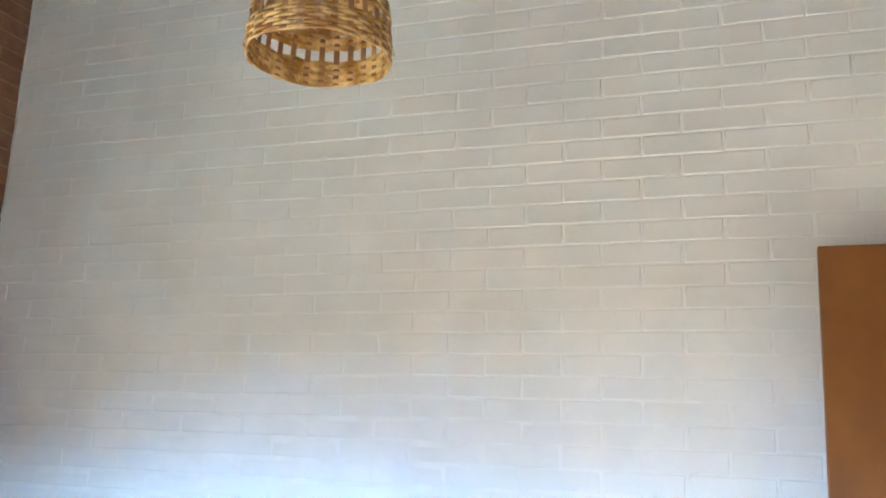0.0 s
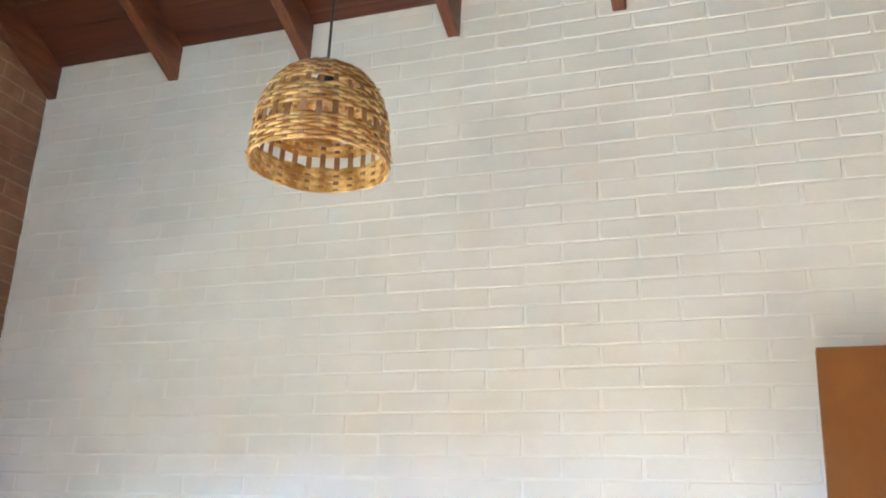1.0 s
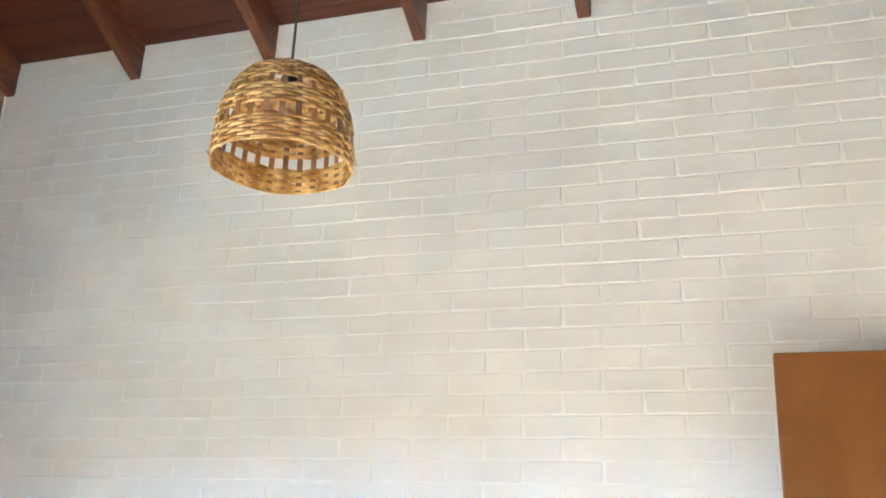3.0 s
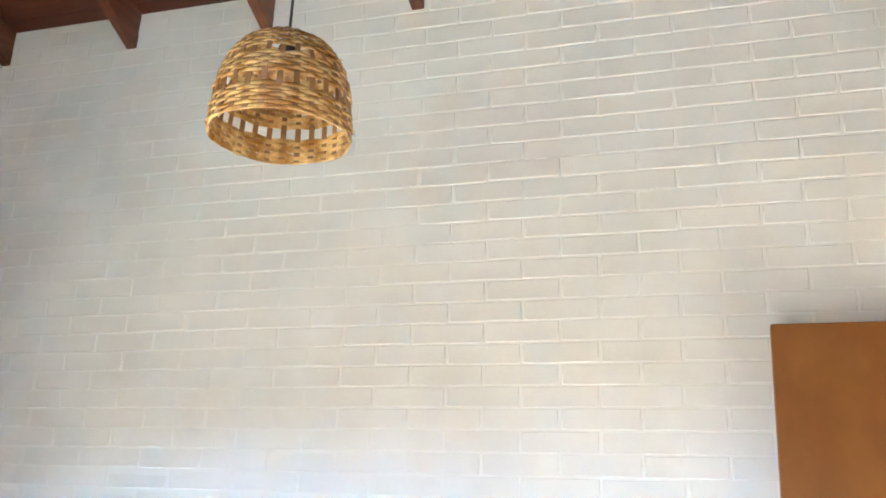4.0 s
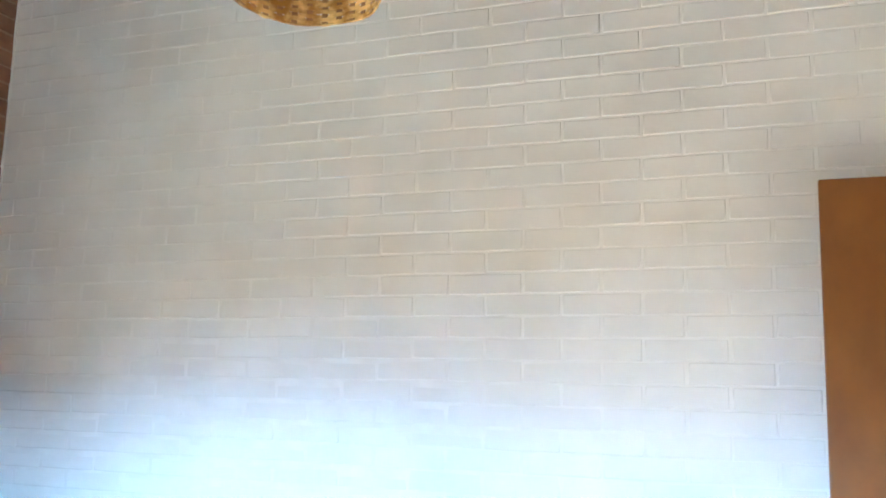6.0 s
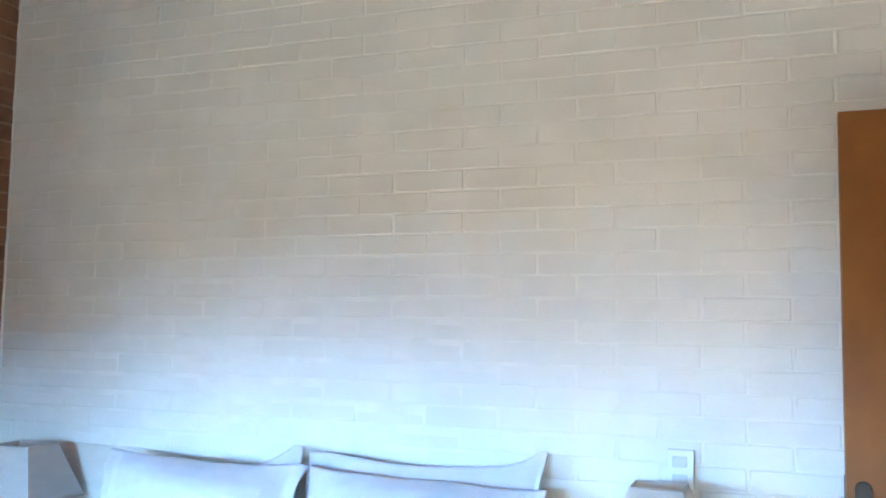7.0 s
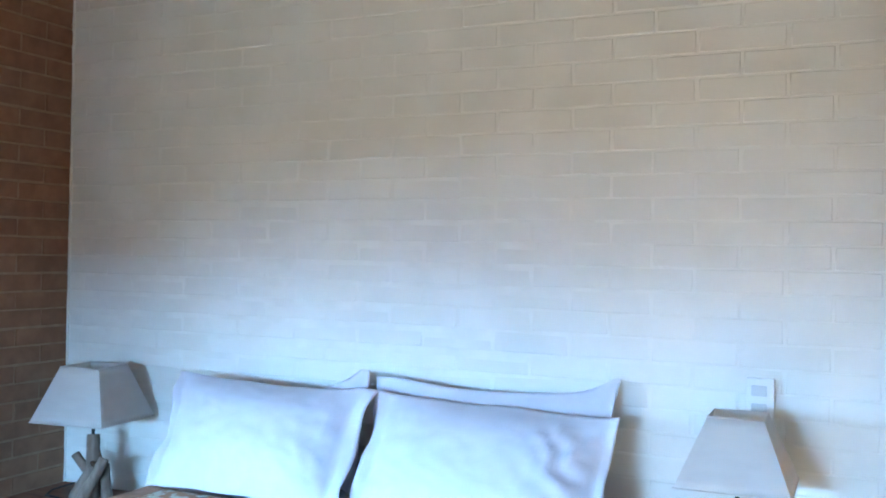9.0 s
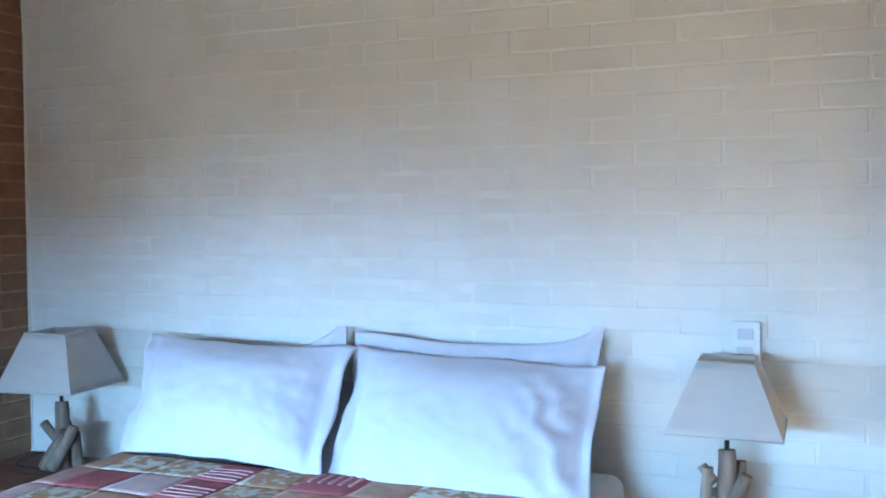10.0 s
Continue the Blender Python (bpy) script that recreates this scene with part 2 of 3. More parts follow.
def prism_wall(name, x0, x1, openings, material):
    """A wall along y under the sloping roof, with openings (y0, y1, z0, z1) through it."""
    bm = bmesh.new()
    ys = sorted({0.0055, Y_SOUTH} | {y for o in openings for y in o[:2]})
    for y0, y1 in zip(ys, ys[1:]):
        spans = [(0.0, None)]
        for o in openings:
            if o[0] <= y0 and o[1] >= y1:
                spans = [(0.0, o[2]), (o[3], None)]
        for z0, z1 in spans:
            if z1 is not None and z1 - z0 < 0.01:
                continue
            tops = (roof_z(y0) + 0.03, roof_z(y1) + 0.03) if z1 is None else (z1, z1)
            v = [bm.verts.new(c) for c in ((x0, y0, z0), (x1, y0, z0), (x1, y1, z0), (x0, y1, z0),
                                           (x0, y0, tops[0]), (x1, y0, tops[0]), (x1, y1, tops[1]), (x0, y1, tops[1]))]
            for q in ((0, 1, 2, 3), (4, 5, 6, 7), (0, 1, 5, 4), (1, 2, 6, 5), (2, 3, 7, 6), (3, 0, 4, 7)):
                bm.faces.new([v[i] for i in q])
    bmesh.ops.recalc_face_normals(bm, faces=bm.faces)
    return tagged(part(name, bm, material), kind="structure")


W_WIN = (-3.4, -1.3, 0.55, 2.15)
wall_west = prism_wall("wall_west", X_WEST - 0.2, X_WEST - 0.004, [W_WIN], MORTAR)
tagged(wall_west, "brown clay brick wall with pale mortar joints", "wall")
E_DOOR = (-0.98, -0.10, 0.0, 2.06)
wall_east = tagged(prism_wall("wall_east", X_EAST, X_EAST + 0.15, [E_DOOR], MORTAR), "brown brick side wall", "wall")
# added unseen opening, sized so the sun lands on the floor by the bed
S_SUN_GAP = (-1.15, -0.12, 3.75, 5.20)
S_WIN_2 = (-1.90, -0.80, 0.55, 2.15)
bm = bmesh.new()
top = roof_z(Y_SOUTH) + 0.02
MID = 2.9
for (wx0, wx1, wz0, wz1), z0, z1 in ((S_WIN_2, 0.0, MID), (S_SUN_GAP, MID, top)):
    for lo, hi in (((X_WEST - 0.2, z0), (wx0, z1)), ((wx1, z0), (X_EAST + 0.15, z1)), ((wx0, z0), (wx1, wz0)), ((wx0, wz1), (wx1, z1))):
        block(bm, (lo[0], Y_SOUTH - 0.2, lo[1]), (hi[0], Y_SOUTH - 0.002, hi[1]))
wall_south = tagged(part("wall_south", bm, PLASTER), "cream plastered wall with a window opening and an added high opening for the sun", "wall", kind="structure")
# added unseen baffle: keeps south_sky light off the upper white wall
bm = bmesh.new()
v = [bm.verts.new(c) for c in ((-3.1, -4.61, 2.45), (5.0, -4.61, 2.45), (5.0, -6.0, 1.57), (-3.1, -6.0, 1.57))]
bm.faces.new(v)
bmesh.ops.solidify(bm, geom=bm.faces[:], thickness=0.06)
tagged(part("porch_roof", bm, BOARD), "unseen sloping board added to cut off low sky light outside the south window", "roof", kind="structure")
# the same added baffle on the west side, against low_sky
bm = bmesh.new()
v = [bm.verts.new(c) for c in ((-3.16, -4.6, 2.45), (-3.16, 1.5, 2.45), (-4.6, 1.5, 1.55), (-4.6, -30.0, 1.55), (-3.16, -30.0, 2.45))]
bm.faces.new(v)
bmesh.ops.solidify(bm, geom=bm.faces[:], thickness=0.06)
tagged(part("porch_roof", bm, BOARD), "unseen sloping board added to cut off low sky light outside the west window", "roof", kind="structure")
tagged(part("wall_hall", boxed((2.1, -2.2, 0), (2.2, 0.2, 2.6)), PLASTER), "cream plastered hall wall", "wall", kind="structure")
tagged(part("ceiling_hall", boxed((X_EAST + 0.151, -2.2, 2.4), (2.099, 0.2, 2.5)), PLASTER), "plain hall ceiling", "ceiling", kind="structure")
ground = tagged(part("ground", boxed((-400, -400, -0.3), (400, 400, -0.12)), EARTH), "dry earth around the house", "ground", kind="structure")

# floor of square tiles
bm = bmesh.new()
block(bm, (X_WEST - 0.2, Y_SOUTH - 0.2, -0.115), (2.2, 0.2, -0.006))
for i in range(13):
    for j in range(12):
        x0, y1 = X_WEST + i * 0.4, -j * 0.4
        if x0 < 2.0:
            block(bm, (x0 + 0.002, max(y1 - 0.398, Y_SOUTH - 0.2), -0.006), (x0 + 0.398, y1 - 0.002, 0.0))
floor = tagged(part("floor", bm, TILE), "pale square floor tiles", "floor", kind="structure")

# sloping ceiling of narrow boards, one mesh
bm = bmesh.new()
tilt = math.atan(SLOPE)
run = Matrix.Translation((0, 0.02, roof_z(0.02))) @ pose(0, 0, 0, -math.degrees(tilt), 0, 0)
s, rnd = -0.06, random.Random(3)
while s < 5.0:
    w = 0.135
    d = rnd.uniform(0, 0.0006)
    cuts = [X_WEST - 0.2] + sorted(rnd.uniform(-2.6, 0.9) for _ in range(1)) + [X_EAST + 0.15]
    for a, b in zip(cuts, cuts[1:]):
        block(bm, (a + 0.0008, -(s + w - 0.001), d), (b - 0.0004, -s, 0.02), bevel=0.0015, m=run, segments=1)
    s += w
block(bm, (X_WEST - 0.3, -5.1, 0.021), (X_EAST + 0.3, 0.2, 0.08), m=run)
ceiling = tagged(part("ceiling", bm, BOARD), "red-brown boarded sloping ceiling", "ceiling", kind="structure")

# rafters under the boards, 15 cm deep, each let into the white wall
for x in (-2.930, -2.291, -1.668, -1.040, -0.420, 0.197, 0.815):
    w = 0.024 if x > -2.9 else 0.022
    bm = boxed((x - w, -4.95, -0.145), (x + w, 0.12, -0.001), bevel=0.004, m=run)
    tagged(part("rafter", bm, RAFTER), "varnished red-brown wooden rafter under the ceiling boards", "rafter", "ceiling rafters", "structure")

# ---- open wooden door against the white wall ----
DX0, DX1, DY0, DY1, DZ = 0.127, 0.965, -0.113, -0.078, 2.041
door = thing("door_1", (DX1, DY1, 0), "open orange-brown veneered wooden door with dark bronze lever handle", "door")
tagged(door, kind="structure")
leaf = part("door_leaf", boxed((DX0, DY0, 0.008), (DX1, DY1, DZ), bevel=0.003), DOOR, door)
part("edge_band", boxed((DX0 - 0.0015, DY0 + 0.003, 0.012), (DX0 + 0.002, DY1 - 0.003, DZ - 0.006), bevel=0.0005), DOOR_EDGE, leaf, "pale edge strip")
bm = bmesh.new()
outline = [(0.169 + 0.021 * math.cos(a), 1.034 + 0.021 * math.sin(a)) for a in [math.pi * i / 12 for i in range(13)]]
outline += [(0.169 + 0.021 * math.cos(a), 0.845 + 0.021 * math.sin(a)) for a in [math.pi + math.pi * i / 12 for i in range(13)]]
rings = []
for shrink, y in ((1.0, DY0 - 0.0005), (1.0, DY0 - 0.006), (0.88, DY0 - 0.0095)):
    rings.append([bm.verts.new((0.169 + (x - 0.169) * shrink, y, z + (0.94 - z) * (1 - shrink) * 0.2)) for x, z in outline])
for r0, r1 in zip(rings, rings[1:]):
    for k in range(len(outline)):
        bm.faces.new((r0[k], r0[(k + 1) % len(outline)], r1[(k + 1) % len(outline)], r1[k])).smooth = True
bm.faces.new(rings[-1])
bmesh.ops.recalc_face_normals(bm, faces=bm.faces)
plate = part("escutcheon", bm, BRONZE, door, "dark bronze escutcheon plate")
bm = bmesh.new()
tube(bm, [(0.171, DY0 - 0.008, 0.978), (0.171, DY0 - 0.045, 0.978)], [0.010, 0.009], 14)
tube(bm, [(0.171, DY0 - 0.048, 0.978), (0.20, DY0 - 0.052, 0.979), (0.25, DY0 - 0.050, 0.976), (0.292, DY0 - 0.046, 0.972)], [0.0105, 0.0095, 0.009, 0.008], 14)
part("lever", bm, BRONZE, plate, "dark bronze lever")
bm = bmesh.new()
tube(bm, [(0.171, DY0 - 0.0085, 0.905), (0.171, DY0 - 0.0115, 0.905)], [0.009, 0.009], 16)
part("keyhole", bm, BLACK, plate, "dark keyhole cylinder")
lock = part("lock_face", boxed((DX0 - 0.004, DY0 + 0.007, 0.86), (DX0 - 0.001, DY1 - 0.007, 1.065), bevel=0.0006), BRONZE, door, "dark metal lock face")
part("latch", boxed((DX0 - 0.013, DY0 + 0.010, 0.988), (DX0 - 0.003, DY1 - 0.012, 1.008), bevel=0.002), STEEL, lock, "steel latch")
for z in (0.25, 1.03, 1.8):
    bm = bmesh.new()
    tube(bm, [(DX1 + 0.008, DY1 + 0.006, z), (DX1 + 0.008, DY1 + 0.006, z + 0.09)], [0.007, 0.007], 10)
    part("hinge", bm, STEEL, door, "steel hinge")

# ---- switch plate ----
sw = thing("switch_plate", (-0.311, -0.001, 1.036), "white plastic two-gang switch plate on the painted brick wall", "switch")
bm = bmesh.new()
block(bm, (-0.349, -0.017, 0.976), (-0.273, 0.004, 1.097), bevel=0.002)
part("plate", bm, PLASTIC, sw)
for z in (0.996, 1.047):
    part("rocker", boxed((-0.334, -0.0205, z), (-0.292, -0.014, z + 0.030), bevel=0.002), GREY_PLASTIC, sw, "grey-white switch rocker")

# ---- woven pendant lamp ----
PX, PY, PZ, PR, PH = -0.874, -1.23, 2.236, 0.152, 0.232
STAKES = 28


def dome_radius(k):
    """Radius of the basket at the share k of its height, rim at 0."""
    pts = ((0.0, 1.0), (0.15, 0.997), (0.35, 0.975), (0.55, 0.925), (0.7, 0.845), (0.83, 0.72), (0.93, 0.57), (1.0, 0.34))
    for (k0, r0), (k1, r1) in zip(pts, pts[1:]):
        if k <= k1:
            return PR * (r0 + (r1 - r0) * (k - k0) / (k1 - k0))
    return PR * 0.34


pendant = thing("pendant_lamp", (PX, PY, PZ), "woven golden bamboo basket pendant lamp on a black cord", "pendant lamp")
shade = part("shade_rim", tube(bmesh.new(), [(PX + PR * math.cos(a), PY + PR * math.sin(a), PZ + 0.002 * math.sin(5 * a))
             for a in [2 * math.pi * i / 72 for i in range(73)]], [0.0026] * 73, 8, caps=False), BAMBOO, pendant, "twisted bamboo rim")
rnd = random.Random(11)
lean = [rnd.uniform(-0.02, 0.02) for _ in range(STAKES)]
for i in range(STAKES):
    th = 2 * math.pi * i / STAKES
    bm = bmesh.new()
    prev = None
    for j in range(15):
        k = j / 14
        r = dome_radius(k) + rnd.uniform(-1, 1) * 0.0006
        a = th + lean[i] * k
        half = 0.0066 * (1 - 0.45 * k * k)
        half = min(half, r * 0.1)
        c = Vector((math.cos(a), math.sin(a), 0))
        e = Vector((-math.sin(a), math.cos(a), 0))
        o = Vector((PX, PY, PZ + PH * k))
        row = [bm.verts.new(o + c * (r + d) + e * h) for d, h in ((0.0009, -half), (0.0009, half), (-0.0009, half), (-0.0009, -half))]
        if prev:
            for q in range(4):
                bm.faces.new((prev[q], prev[(q + 1) % 4], row[(q + 1) % 4], row[q]))
        prev = row
    bmesh.ops.recalc_face_normals(bm, faces=bm.faces)
    part("stake", bm, BAMBOO_DARK, pendant)


def weaver(k, tall, phase, seed):
    """One flat strip woven in and out round the stakes."""
    rw = random.Random(seed)
    amp = [rw.uniform(0.0021, 0.0036) for _ in range(STAKES + 1)]
    dz = [rw.uniform(-0.0016, 0.0016) for _ in range(STAKES + 1)]
    bm = bmesh.new()
    n = STAKES * 4
    rows = []
    r0 = dome_radius(k)
    slope = (dome_radius(min(k + 0.03, 1)) - dome_radius(max(k - 0.03, 0))) / (PH * (min(k + 0.03, 1) - max(k - 0.03, 0)))
    for i in range(n):
        th = 2 * math.pi * i / n
        s_i, f = divmod(i / 4, 1)
        s_i = int(s_i)
        a = amp[s_i] * (1 - f) + amp[(s_i + 1) % STAKES] * f
        z = dz[s_i] * (1 - f) + dz[(s_i + 1) % STAKES] * f
        r = r0 + a * math.cos(math.pi * (i / 4 + phase)) * min(1, r0 / 0.09)
        c = Vector((math.cos(th), math.sin(th), 0))
        o = Vector((PX, PY, PZ + PH * k + z))
        h = tall * 0.5 * rw.uniform(0.85, 1.1)
        rows.append([bm.verts.new(o + c * (r + d + slope * q) + Vector((0, 0, q))) for d, q in
                     ((0.0010, -h), (0.0016, 0), (0.0010, h), (-0.0010, h), (-0.0010, -h))])
    for i in range(n):
        a, b = rows[i], rows[(i + 1) % n]
        for q in range(5):
            bm.faces.new((a[q], b[q], b[(q + 1) % 5], a[(q + 1) % 5])).smooth = q < 2
    bmesh.ops.recalc_face_normals(bm, faces=bm.faces)
    part("weaver", bm, BAMBOO, pendant)


bands = ((0.015, 0.235, 7), (0.375, 0.565, 6), (0.668, 0.985, 9))
count = 0
for k0, k1, rows_n in bands:
    for j in range(rows_n):
        k = k0 + (k1 - k0) * j / (rows_n - 1)
        weaver(k, (k1 - k0) * PH / (rows_n - 1) * 1.10, count % 2, 100 + count)
        count += 1
# loose ends sticking out of the weave
for i in range(26):
    th, k = rnd.uniform(0, 2 * math.pi), rnd.choice((0.02, 0.06, 0.14, 0.34, 0.48, 0.62, 0.7))
    r = dome_radius(k) + 0.003
    p0 = Vector((PX + r * math.cos(th), PY + r * math.sin(th), PZ + PH * k))
    p1 = p0 + Vector((math.cos(th) * 0.006 - math.sin(th) * 0.012, math.sin(th) * 0.006 + math.cos(th) * 0.012, rnd.uniform(-0.004, 0.004)))
    part("loose_end", tube(bmesh.new(), [p0, (p0 + p1) / 2 + Vector((0, 0, 0.001)), p1], [0.0022, 0.0018, 0.0010], 5, flat=0.5), BAMBOO, pendant)
bm = bmesh.new()
tube(bm, [(PX, PY, PZ + PH - 0.062), (PX, PY, PZ + PH - 0.055), (PX, PY, PZ + PH - 0.02), (PX, PY, PZ + PH + 0.004)], [0.018, 0.021, 0.021, 0.012], 18)
part("socket", bm, BLACK, pendant, "black lamp socket")
z_top = roof_z(PY) - 0.001
bm = bmesh.new()
tube(bm, [(PX, PY, PZ + PH), (PX + 0.001, PY, PZ + PH + 0.3), (PX, PY, z_top)], [0.0034, 0.0032, 0.0032], 10)
part("cord", bm, BLACK, pendant, "black cord")
bm = bmesh.new()
tube(bm, [(PX, PY, z_top - 0.05), (PX, PY, z_top - 0.04), (PX, PY, z_top + 0.012)], [0.012, 0.045, 0.05], 24)
part("ceiling_rose", bm, BLACK, pendant, "black ceiling rose")

# ---- bed ----
BX0, BX1, BY0, BTOP = -2.215, -0.642, -2.06, 0.642
bed = thing("bed_base", (-1.435, -1.05, 0), "dark wooden bed base under the mattress", "bed")
part("side_rail", boxed((BX0 + 0.01, BY0 + 0.02, 0.14), (BX0 + 0.04, -0.03, 0.34), bevel=0.004), DARK_WOOD, bed)
part("side_rail", boxed((BX1 - 0.04, BY0 + 0.02, 0.14), (BX1 - 0.01, -0.03, 0.34), bevel=0.004), DARK_WOOD, bed)
part("foot_rail", boxed((BX0 + 0.042, BY0 + 0.02, 0.14), (BX1 - 0.042, BY0 + 0.05, 0.34), bevel=0.004), DARK_WOOD, bed)
part("head_rail", boxed((BX0 + 0.042, -0.06, 0.14), (BX1 - 0.042, -0.03, 0.34), bevel=0.004), DARK_WOOD, bed)
part("slat_platform", boxed((BX0 + 0.042, BY0 + 0.052, 0.30), (BX1 - 0.042, -0.062, 0.338), bevel=0.003), DARK_WOOD, bed)
for lx in (BX0 + 0.05, BX1 - 0.11):
    for ly in (BY0 + 0.06, -0.13):
        part("leg", boxed((lx, ly, 0.0), (lx + 0.06, ly + 0.06, 0.299), bevel=0.004), DARK_WOOD, bed)

bm = boxed((BX0, BY0, 0.341), (BX1, -0.02, BTOP), bevel=0.045, segments=5)
for f in bm.faces:
    f.smooth = True
mattress = part("mattress", bm, SHEET)
tagged(mattress, "thick mattress in a grey-white fitted sheet on the bed base", "mattress")


def quilt_z(x, y):
    """Height of the quilt's upper side: flat, with soft waves, rounded over the mattress edges."""
    d = min(x - (BX0 - 0.012), (BX1 + 0.012) - x, y - (BY0 - 0.012))
    drop = 0.0 if d > 0.06 else 0.06 - math.sqrt(max(0.0, 0.06 ** 2 - (0.06 - max(d, 0)) ** 2))
    wave = 0.005 * noise.noise(Vector((x * 5, y * 5, 0.3))) + 0.0025 * noise.noise(Vector((x * 17, y * 17, 2.1)))
    return BTOP + 0.014 + wave - drop


def quilt_sheet(x0, x1, y0, y1, lift, nx, ny, thick, puff=0.0):
    """A padded cloth piece that follows the quilt's shape."""
    bm = bmesh.new()
    up, dn = [], []
    for j in range(ny + 1):
        ru, rd = [], []
        for i in range(nx + 1):
            x, y = x0 + (x1 - x0) * i / nx, y0 + (y1 - y0) * j / ny
            u, v = i / nx * 2 - 1, j / ny * 2 - 1
            z = quilt_z(x, y) + lift + puff * (1 - u ** 4) * (1 - v ** 4)
            ru.append(bm.verts.new((x, y, z)))
            rd.append(bm.verts.new((x, y, z - thick)))
        up.append(ru)
        dn.append(rd)
    for j in range(ny):
        for i in range(nx):
            bm.faces.new((up[j][i], up[j][i + 1], up[j + 1][i + 1], up[j + 1][i])).smooth = True
            bm.faces.new((dn[j][i], dn[j + 1][i], dn[j + 1][i + 1], dn[j][i + 1])).smooth = True
    rim = [(j, 0) for j in range(ny)] + [(ny, i) for i in range(nx)] + [(ny - j, nx) for j in range(ny)] + [(0, nx - i) for i in range(nx)]
    for (j0, i0), (j1, i1) in zip(rim, rim[1:] + rim[:1]):
        bm.faces.new((up[j0][i0], up[j1][i1], dn[j1][i1], dn[j0][i0]))
    bmesh.ops.recalc_face_normals(bm, faces=bm.faces)
    return bm


quilt = thing("patchwork_quilt", (-1.435, -1.2, BTOP), "pink, crimson and tan patchwork quilt spread over the mattress", "quilt")
QY = -0.375
part("backing", quilt_sheet(BX0 - 0.012, BX1 + 0.012, BY0 - 0.012, QY, -0.0005, 60, 60, 0.010), Q_TAN, quilt)
for side in (-1, 1):
    xe = BX0 - 0.014 if side < 0 else BX1 + 0.014
    bm = bmesh.new()
    nx, nz = 48, 8
    grid = []
    for j in range(nz + 1):
        row = []
        for i in range(nx + 1):
            y = BY0 + (QY - BY0) * i / nx
            fall = (BTOP - 0.05) - (BTOP - 0.05 - 0.30) * j / nz
            sway = 0.012 * noise.noise(Vector((y * 6, side * 3.0, 0))) * j / nz
            row.append(bm.verts.new((xe + side * (0.002 + 0.012 * (j / nz) + sway + 0.006), y, fall)))
        grid.append(row)
    for j in range(nz):
        for i in range(nx):
            bm.faces.new((grid[j][i], grid[j][i + 1], grid[j + 1][i + 1], grid[j + 1][i])).smooth = True
    bmesh.ops.solidify(bm, geom=bm.faces[:], thickness=0.006)
    part("side_drop", bm, Q_PINK, quilt, "pink quilt edge hanging down")
kinds = {"t": Q_TAN, "p": Q_PINK, "l": Q_PALE, "r": Q_RED, "f": Q_FLORAL, "m": Q_MOTIF, "s": Q_RED, "b": Q_RED}
rows = ("tffsmbtfpr", "prlsftmlrf", "lftrpmfstb", "tmrflbtprm", "fprtsmlftr", "rtmlfprsml", "mlfrtbpfrt", "ptsmfrlmtf", "frltpmsrlf")
cuts = (-2.222, -2.105, -1.94, -1.775, -1.63, -1.462, -1.28, -1.12, -0.935, -0.78, -0.648)
for j, kindrow in enumerate(rows):
    y1 = QY - 0.004 - j * 0.185
    y0 = y1 - 0.1845
    for i, kind in enumerate(kindrow):
        x0, x1 = cuts[i] + 0.0003, cuts[i + 1] - 0.0003
        patch = part("patch", quilt_sheet(x0, x1, y0, y1, 0.0, 8, 8, 0.003, puff=0.0022), kinds[kind], quilt)
        if kind in "sb":
            for q in range(4 if kind == "s" else 5):
                if kind == "s":
                    a, b = y0 + 0.02 + q * 0.028, y0 + 0.026 + q * 0.028
                    bm = quilt_sheet(x0 + 0.008, x1 - 0.008, a, b, 0.0042, 8, 1, 0.003)
                else:
                    a = x0 + 0.02 + q * 0.032
                    bm = quilt_sheet(a, a + 0.011, y0 + 0.075, y1 - 0.02, 0.0042, 1, 6, 0.003)
                part("stripe", bm, Q_CREAM, patch, "cream stripe")


